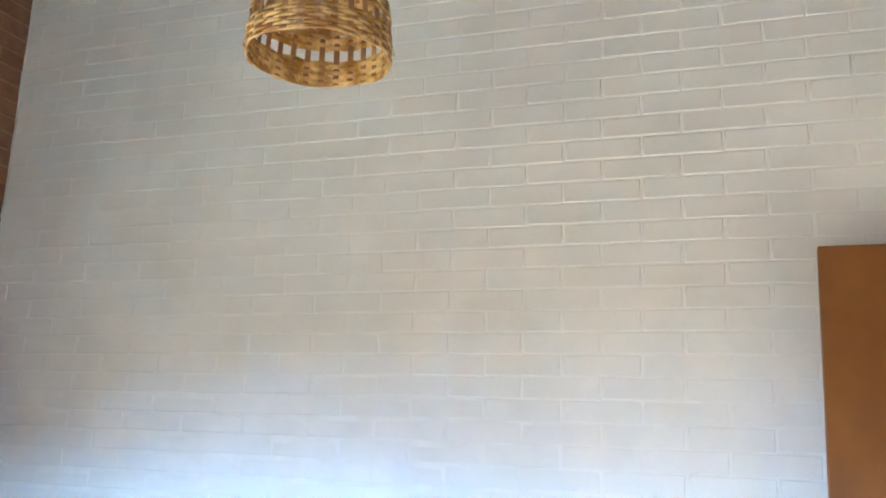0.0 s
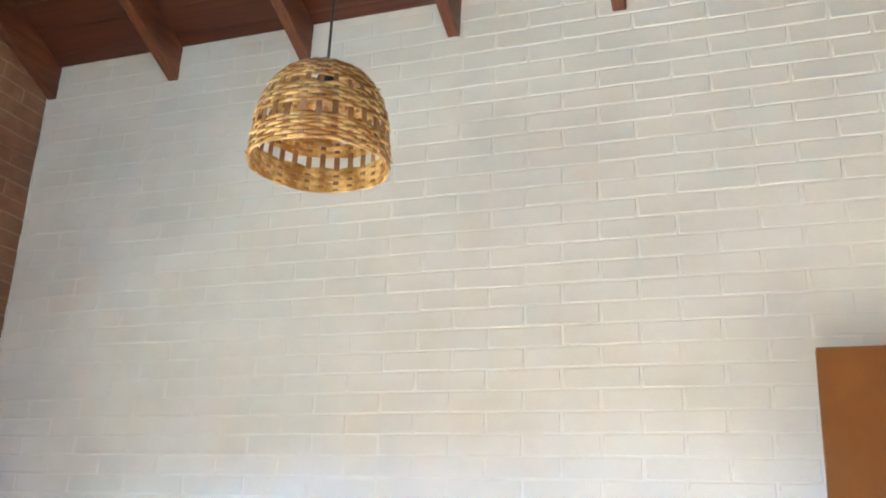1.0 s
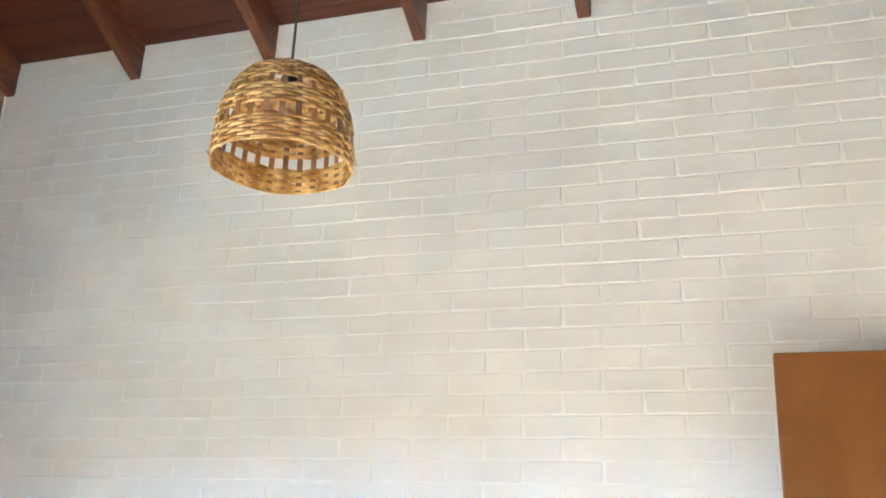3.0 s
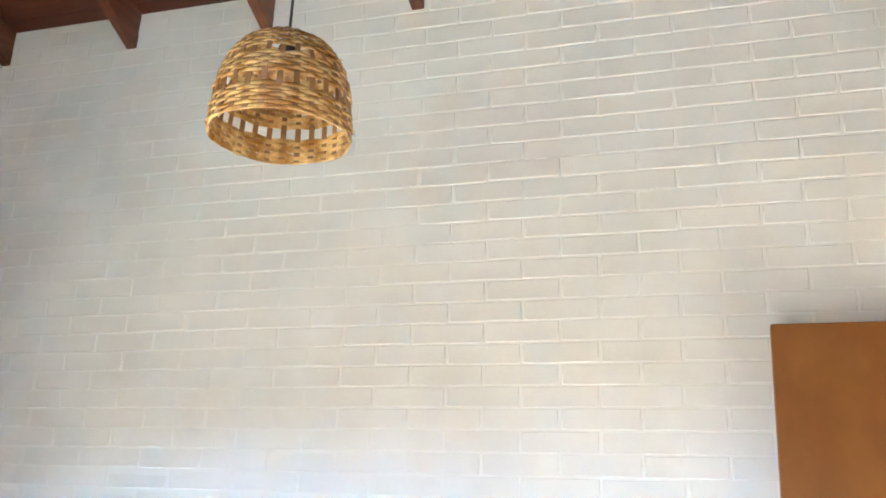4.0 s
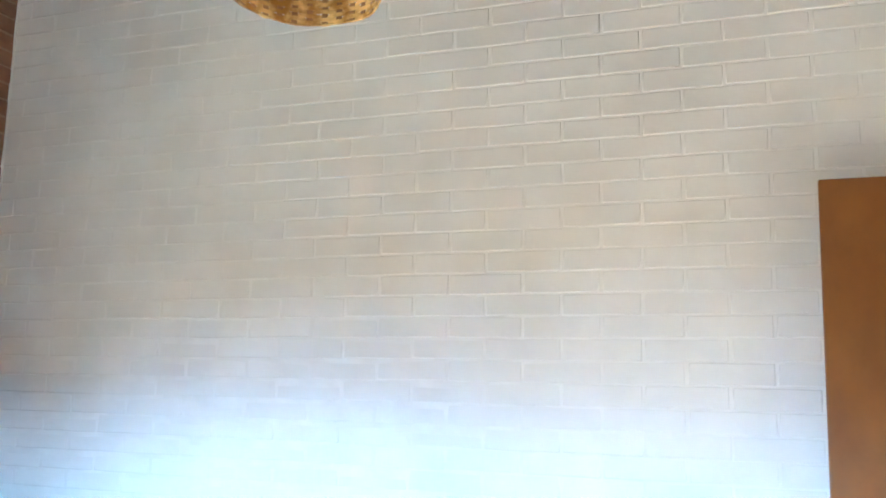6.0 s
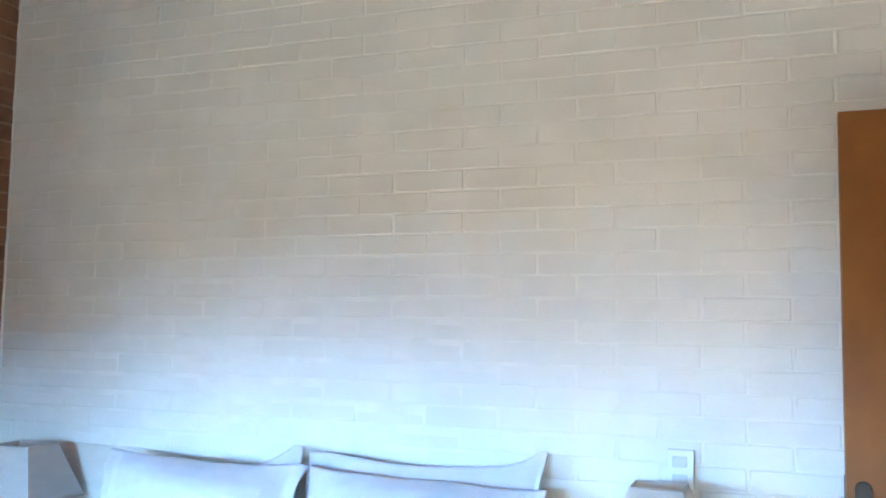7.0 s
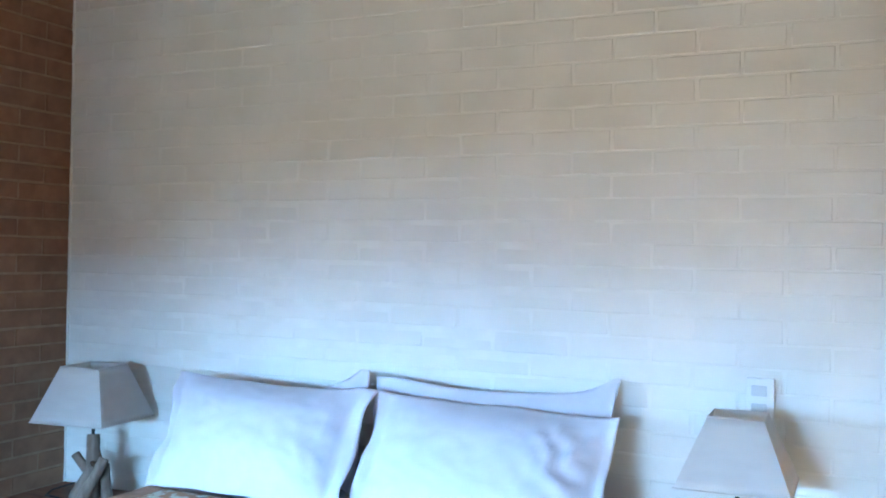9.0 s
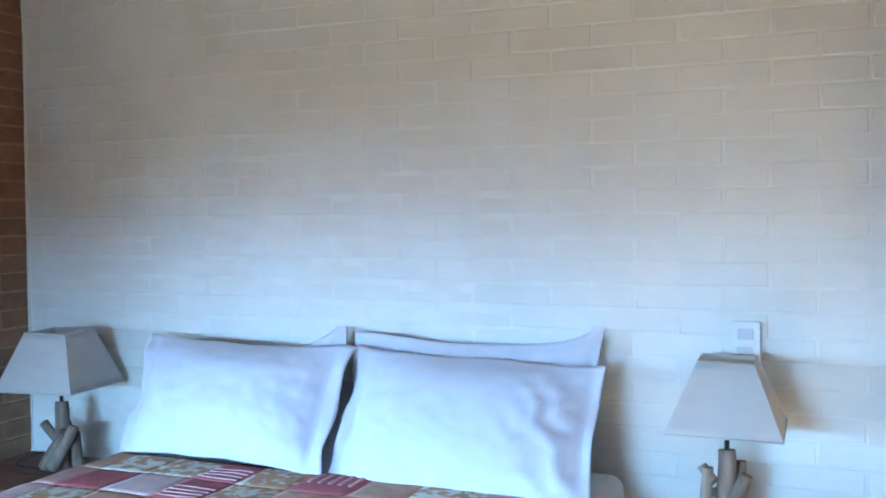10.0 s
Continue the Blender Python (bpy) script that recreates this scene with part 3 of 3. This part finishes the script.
# ---- pillows ----
def pillow(name, at, lean_deg, turn, roll, w, h, thick, flange, seed, label, sag=0.05, folds=0.0, taper=0.0, horn=(0.035, 0.035), shear=0.0):
    """A filled pillow in a cotton case: two bulged sides, drawn-in edges, a flat flange at both ends."""
    bm = bmesh.new()
    nu, nv, nf = 56, 36, 4
    off = Vector((seed * 3.7, seed * 1.9, seed))
    us = [-1 - flange[0] * (nf - i) / nf for i in range(nf)] + [-1 + 2 * i / nu for i in range(nu + 1)] + [1 + flange[1] * (i + 1) / nf for i in range(nf)]
    m = Matrix.Translation(at) @ pose(0, 0, 0, 0, 0, turn) @ pose(0, 0, 0, lean_deg, 0, 0) @ pose(0, 0, 0, 0, roll, 0)
    sides = []
    for side in (-1, 1):
        grid = []
        for j in range(nv + 1):
            v = -1 + 2 * j / nv
            row = []
            for u in us:
                uc = max(-1, min(1, u))
                x = w / 2 * (u * (1 - 0.045 * (1 - v * v))) * (1 + taper * v) + shear * v
                z = h / 2 * v * (1 - sag * (1 - uc * uc) + (horn[0] if u < 0 else horn[1]) * abs(uc) ** 6 * (1 if v > 0 else 0.3))
                z += 0.006 * noise.noise(Vector((u * 2.2, seed, 0))) * v
                body = max(0.0, 1 - abs(uc) ** 3.2) ** 0.85 * max(0.0, 1 - abs(v) ** 2.8) ** 1.25
                t = thick / 2 * body
                p = Vector((u * 3.0, v * 2.2, side * 2)) + off
                rough_end = 0.25 + 0.75 * abs(uc) ** 3
                crease = 0.005 * noise.noise(p * 0.7) + rough_end * (0.004 * noise.noise(p * 2.6) + 0.0022 * noise.noise(Vector((p.x * 9, p.y * 4, p.z))))
                if folds:
                    f = max(0.0, u - 0.35) / 0.65
                    crease += folds * f * (1 - 2 * abs(math.sin(8.5 * (u * 1.1 + 0.45 * v) + 2.4 * noise.noise(p)))) * (1 - 0.4 * v)
                    crease += 0.35 * folds * f * (1 - 2 * abs(math.sin(19 * (u * 0.9 - 0.3 * v) + 3.1 * noise.noise(p * 1.4))))
                crease += rough_end * 0.0030 * (1 - 3 * abs(noise.noise(Vector((p.x * 1.9 + p.y * 1.5, p.y * 0.7 - p.x * 0.4, p.z + 11)))))
                crease += 0.0021 * (1 - 3 * abs(noise.noise(Vector((p.x * 1.1 + p.y * 0.8, p.y * 1.6, p.z + 4)))))
                t += crease * min(1, body * 1.6)
                wave = 0.010 * noise.noise(Vector((u * 1.5, v * 3.2, seed + 9))) * (abs(uc) ** 3)
                if abs(u) > 1:
                    wave += 0.016 * math.sin(v * 5 + seed) * (abs(u) - 1) / 0.13
                row.append(bm.verts.new(m @ Vector((x, side * (max(t, 0) + 0.0012) + wave, z))))
            grid.append(row)
        sides.append(grid)
    n = len(us)
    for side, grid in zip((-1, 1), sides):
        for j in range(nv):
            for i in range(n - 1):
                q = (grid[j][i], grid[j][i + 1], grid[j + 1][i + 1], grid[j + 1][i])
                bm.faces.new(q if side < 0 else q[::-1]).smooth = True
    a, b = sides
    rim = [(j, 0) for j in range(nv)] + [(nv, i) for i in range(n - 1)] + [(nv - j, n - 1) for j in range(nv)] + [(0, n - 1 - i) for i in range(n - 1)]
    for (j0, i0), (j1, i1) in zip(rim, rim[1:] + rim[:1]):
        bm.faces.new((a[j0][i0], a[j1][i1], b[j1][i1], b[j0][i0])).smooth = True
    bmesh.ops.recalc_face_normals(bm, faces=bm.faces)
    return tagged(part(name, bm, COTTON), label, "pillow", "pillows on the bed")


pillow("pillow", (-1.072, -0.095, 0.835), -9, 0, -1.2, 0.69, 0.40, 0.13, (0.24, 0.05), 3, "white cotton pillow upright against the painted brick wall", sag=0.13, taper=0.05, horn=(0.02, 0.17))
pillow("pillow", (-1.915, -0.095, 0.822), -9, 0, -1.4, 0.70, 0.37, 0.13, (0.06, 0.10), 5, "white cotton pillow upright against the painted brick wall", sag=0.34, horn=(-0.25, 0.17))
pillow("pillow", (-1.845, -0.275, 0.826), -38, 0, 0.8, 0.68, 0.42, 0.15, (0.10, 0.165), 8, "plump white cotton pillow leaning on the pillow behind it", sag=0.06, taper=0.05, shear=-0.03, folds=0.004)
pillow("pillow", (-1.052, -0.275, 0.802), -38, 0, 1.5, 0.715, 0.425, 0.16, (0.12, 0.085), 12, "creased white cotton pillow with folds, leaning on the pillow behind it", sag=-0.035, folds=0.013, shear=-0.012)


# ---- nightstands and table lamps ----
def nightstand(x0, x1, label):
    ns = thing("nightstand", ((x0 + x1) / 2, -0.23, 0), label, "nightstand", "nightstands beside the bed")
    part("tabletop", boxed((x0, -0.45, 0.475), (x1, -0.015, 0.503), bevel=0.004), DARK_WOOD, ns)
    for lx in (x0 + 0.02, x1 - 0.065):
        for ly in (-0.43, -0.08):
            part("leg", boxed((lx, ly, 0.0), (lx + 0.045, ly + 0.045, 0.4745), bevel=0.003), DARK_WOOD, ns)
    part("apron", boxed((x0 + 0.066, -0.425, 0.385), (x1 - 0.066, -0.405, 0.4745), bevel=0.002), DARK_WOOD, ns)
    part("shelf", boxed((x0 + 0.022, -0.383, 0.16), (x1 - 0.022, -0.082, 0.18), bevel=0.003), DARK_WOOD, ns)
    return ns


nightstand(-2.935, -2.40, "dark brown wooden nightstand in the brick corner")
nightstand(-0.60, -0.10, "dark brown wooden nightstand beside the bed")


def table_lamp(cx, cy, rot, sb, zb, st, zt, stem_top, logs, label):
    """Square tapered linen shade on a black rod over a heap of driftwood pieces."""
    lamp = thing("table_lamp", (cx, cy, 0.503), label, "table lamp", "table lamps on the nightstands")
    turn = Matrix.Translation((cx, cy, 0)) @ pose(0, 0, 0, 0, 0, rot)
    ring = ((-1, -1), (1, -1), (1, 1), (-1, 1))
    shade = None
    for k in range(4):
        (ax, ay), (bx, by) = ring[k], ring[(k + 1) % 4]
        bm = bmesh.new()
        vs = []
        n = 8
        for d in (0.0, 0.0022):
            grid = []
            for j in range(n + 1):
                f = j / n
                half = (sb + (st - sb) * f) / 2 - d
                z = zb + (zt - zb) * f
                row = []
                for i in range(n + 1):
                    g = i / n
                    bow = -0.003 * math.sin(math.pi * g) * math.sin(math.pi * f)
                    x, y = ax + (bx - ax) * g, ay + (by - ay) * g
                    nx_, ny_ = (ax + bx) / 2, (ay + by) / 2
                    row.append(bm.verts.new(turn @ Vector((x * half + nx_ * bow, y * half + ny_ * bow, z))))
                grid.append(row)
            vs.append(grid)
        for j in range(n):
            for i in range(n):
                for grid in vs:
                    bm.faces.new((grid[j][i], grid[j][i + 1], grid[j + 1][i + 1], grid[j + 1][i])).smooth = True
        for j in (0, n):
            for i in range(n):
                bm.faces.new((vs[0][j][i], vs[0][j][i + 1], vs[1][j][i + 1], vs[1][j][i]))
        bmesh.ops.recalc_face_normals(bm, faces=bm.faces)
        part("shade_panel", bm, LINEN, lamp, "off-white linen shade panel")
    for a, z in ((st, zt), (sb, zb)):
        bm = bmesh.new()
        for k in range(4):
            (ax, ay), (bx, by) = ring[k], ring[(k + 1) % 4]
            h = a / 2
            tube(bm, [turn @ Vector((ax * h, ay * h, z)), turn @ Vector((bx * h, by * h, z))], [0.0022, 0.0022], 6)
        part("shade_trim", bm, LINEN, lamp, "folded linen edge of the shade")
    bm = bmesh.new()
    tube(bm, [(cx, cy, stem_top - 0.01), (cx, cy, zt - 0.03)], [0.0065, 0.0065], 10)
    tube(bm, [turn @ Vector((-st / 2 - 0.006, 0, zt - 0.022)), turn @ Vector((st / 2 + 0.006, 0, zt - 0.022))], [0.0018, 0.0018], 6)
    tube(bm, [(cx, cy, zt - 0.06), (cx, cy, zt - 0.018)], [0.004, 0.004], 8)
    part("rod", bm, BLACK, lamp, "black lamp rod")
    for (x0, y0, z0), (x1, y1, z1), r in logs:
        bm = bmesh.new()
        p0, p1 = Vector((cx + x0, cy + y0, z0)), Vector((cx + x1, cy + y1, z1))
        pts, rad = [], []
        for i in range(9):
            f = i / 8
            w = 0.006 * noise.noise(Vector((f * 3, x0 * 40, z1 * 9)))
            pts.append(p0.lerp(p1, f) + Vector((w, -w, 0)))
            rad.append(r * (1.06 - 0.14 * f + 0.08 * noise.noise(Vector((f * 5, x1 * 30, 4.0)))))
        rad[0] *= 0.93
        tube(bm, pts, rad, 14, wobble=0.16)
        part("driftwood_piece", bm, DRIFT, lamp, "weathered grey driftwood piece")
    return lamp


LEFT_LOGS = (((0.0, 0.0, 0.51), (0.0, 0.0, 0.752), 0.024),
             ((-0.035, -0.05, 0.525), (0.045, -0.035, 0.655), 0.0215),
             ((0.005, -0.055, 0.525), (0.075, -0.02, 0.675), 0.021),
             ((0.015, 0.045, 0.525), (-0.085, 0.0, 0.672), 0.018),
             ((0.055, 0.03, 0.52), (-0.035, 0.05, 0.68), 0.016),
             ((0.08, -0.01, 0.52), (0.03, 0.03, 0.64), 0.019))
RIGHT_LOGS = (((0.0, 0.0, 0.51), (0.0, 0.0, 0.779), 0.025),
              ((-0.03, -0.045, 0.525), (0.052, -0.03, 0.724), 0.0185),
              ((-0.045, -0.03, 0.52), (-0.047, -0.025, 0.735), 0.016),
              ((0.02, 0.045, 0.525), (0.036, 0.03, 0.745), 0.014),
              ((0.06, -0.02, 0.52), (-0.03, 0.045, 0.66), 0.019),
              ((-0.03, -0.03, 0.70), (-0.062, -0.022, 0.738), 0.014))
table_lamp(-2.602, -0.205, 7.0, 0.305, 0.808, 0.165, 1.002, 0.752, LEFT_LOGS,
           "driftwood table lamp with a square off-white shade, in the brick corner")
table_lamp(-0.344, -0.20, 1.0, 0.288, 0.840, 0.141, 1.019, 0.779, RIGHT_LOGS,
           "driftwood table lamp with a square off-white shade, below the switch plate")
bm = bmesh.new()
tube(bm, [(-2.66, -0.21, 0.512), (-2.71, -0.235, 0.508), (-2.76, -0.24, 0.514), (-2.81, -0.225, 0.508), (-2.86, -0.15, 0.507), (-2.87, -0.03, 0.507)],
     [0.0035] * 6, 8)
tagged(part("power_cable", bm, BLACK), "black power cable lying on the nightstand", "cable")

# ---- bricks of the walls ----
white_variants = [brick_mesh("brick", 20 + i, LENGTH - JOINT, COURSE - 0.0042, (0.0042, 0.0030, 0.0032), 0.0038, WHITE, 0.0022) for i in range(8)]
spans = []
for j in range(-21, 29):
    r = 1 - j
    z = Z_REF + j * COURSE - COURSE / 2
    x = -3.25 if r % 2 == 0 else -3.125
    while x < X_EAST:
        a, b = max(x, X_WEST + 0.001), min(x + LENGTH, X_EAST)
        if b - a > 0.03:
            spans.append((a, b, z))
        x += LENGTH


def ease(t):
    t = max(0.0, min(1.0, t))
    return t * t * (3 - 2 * t)


def proud_brick(x, z):
    """How far a brick stands out: a few stick out, and those low down towards the corner sit further back, so their
    joints are shallower.
    """
    if abs(z - (Z_REF + 17 * COURSE - COURSE / 2)) < 0.01 and (abs(x + 0.625) < 0.02 or abs(x - 0.125) < 0.02 or abs(x + 2.32) < 0.13):
        return 0.0045
    return -0.0017 * (0.05 + 0.95 * ease((-0.3 - x) / 1.0)) * ease((2.1 - z) / 0.9) - 0.0003 * (1 + noise.noise(Vector((x * 1.3, z * 1.3, 5))))


lay_bricks(white_variants, wall_north, WHITE_REST, spans, lambda a, z, o: pose(a, -o, z),
           lambda a, z: -2.0 < a < 0.2 and 0.95 < z < 3.3, "bricks_rest", proud_brick)

brown_variants = [brick_mesh("brick", 60 + i, LENGTH - JOINT, COURSE - JOINT, (0.003, 0.003, 0.003), 0.004, BRICK) for i in range(8)]
spans = []
for j in range(-21, 60):
    z = Z_REF + j * COURSE - COURSE / 2
    a = 0.0 if j % 2 else -0.119
    while a < -Y_SOUTH:
        y0, y1 = max(a, 0.001), min(a + LENGTH, -Y_SOUTH)
        a += LENGTH
        if y1 - y0 < 0.03 or z + 0.03 > roof_z(-y0):
            continue
        if z + 0.035 > W_WIN[2] and z - 0.035 < W_WIN[3] and y1 > -W_WIN[1] and y0 < -W_WIN[0]:
            pieces = [(y0, -W_WIN[1]), (-W_WIN[0], y1)]
            spans += [(p, q, z) for p, q in pieces if q - p > 0.03]
            continue
        spans.append((y0, y1, z))
lay_bricks(brown_variants, wall_west, BRICK_REST, spans, lambda a, z, o: pose(X_WEST + o, -a, z, 0, 0, 90),
           lambda a, z: a < 1.35 and 0.4 < z < 3.9, "bricks_rest", jitter=0.0006)
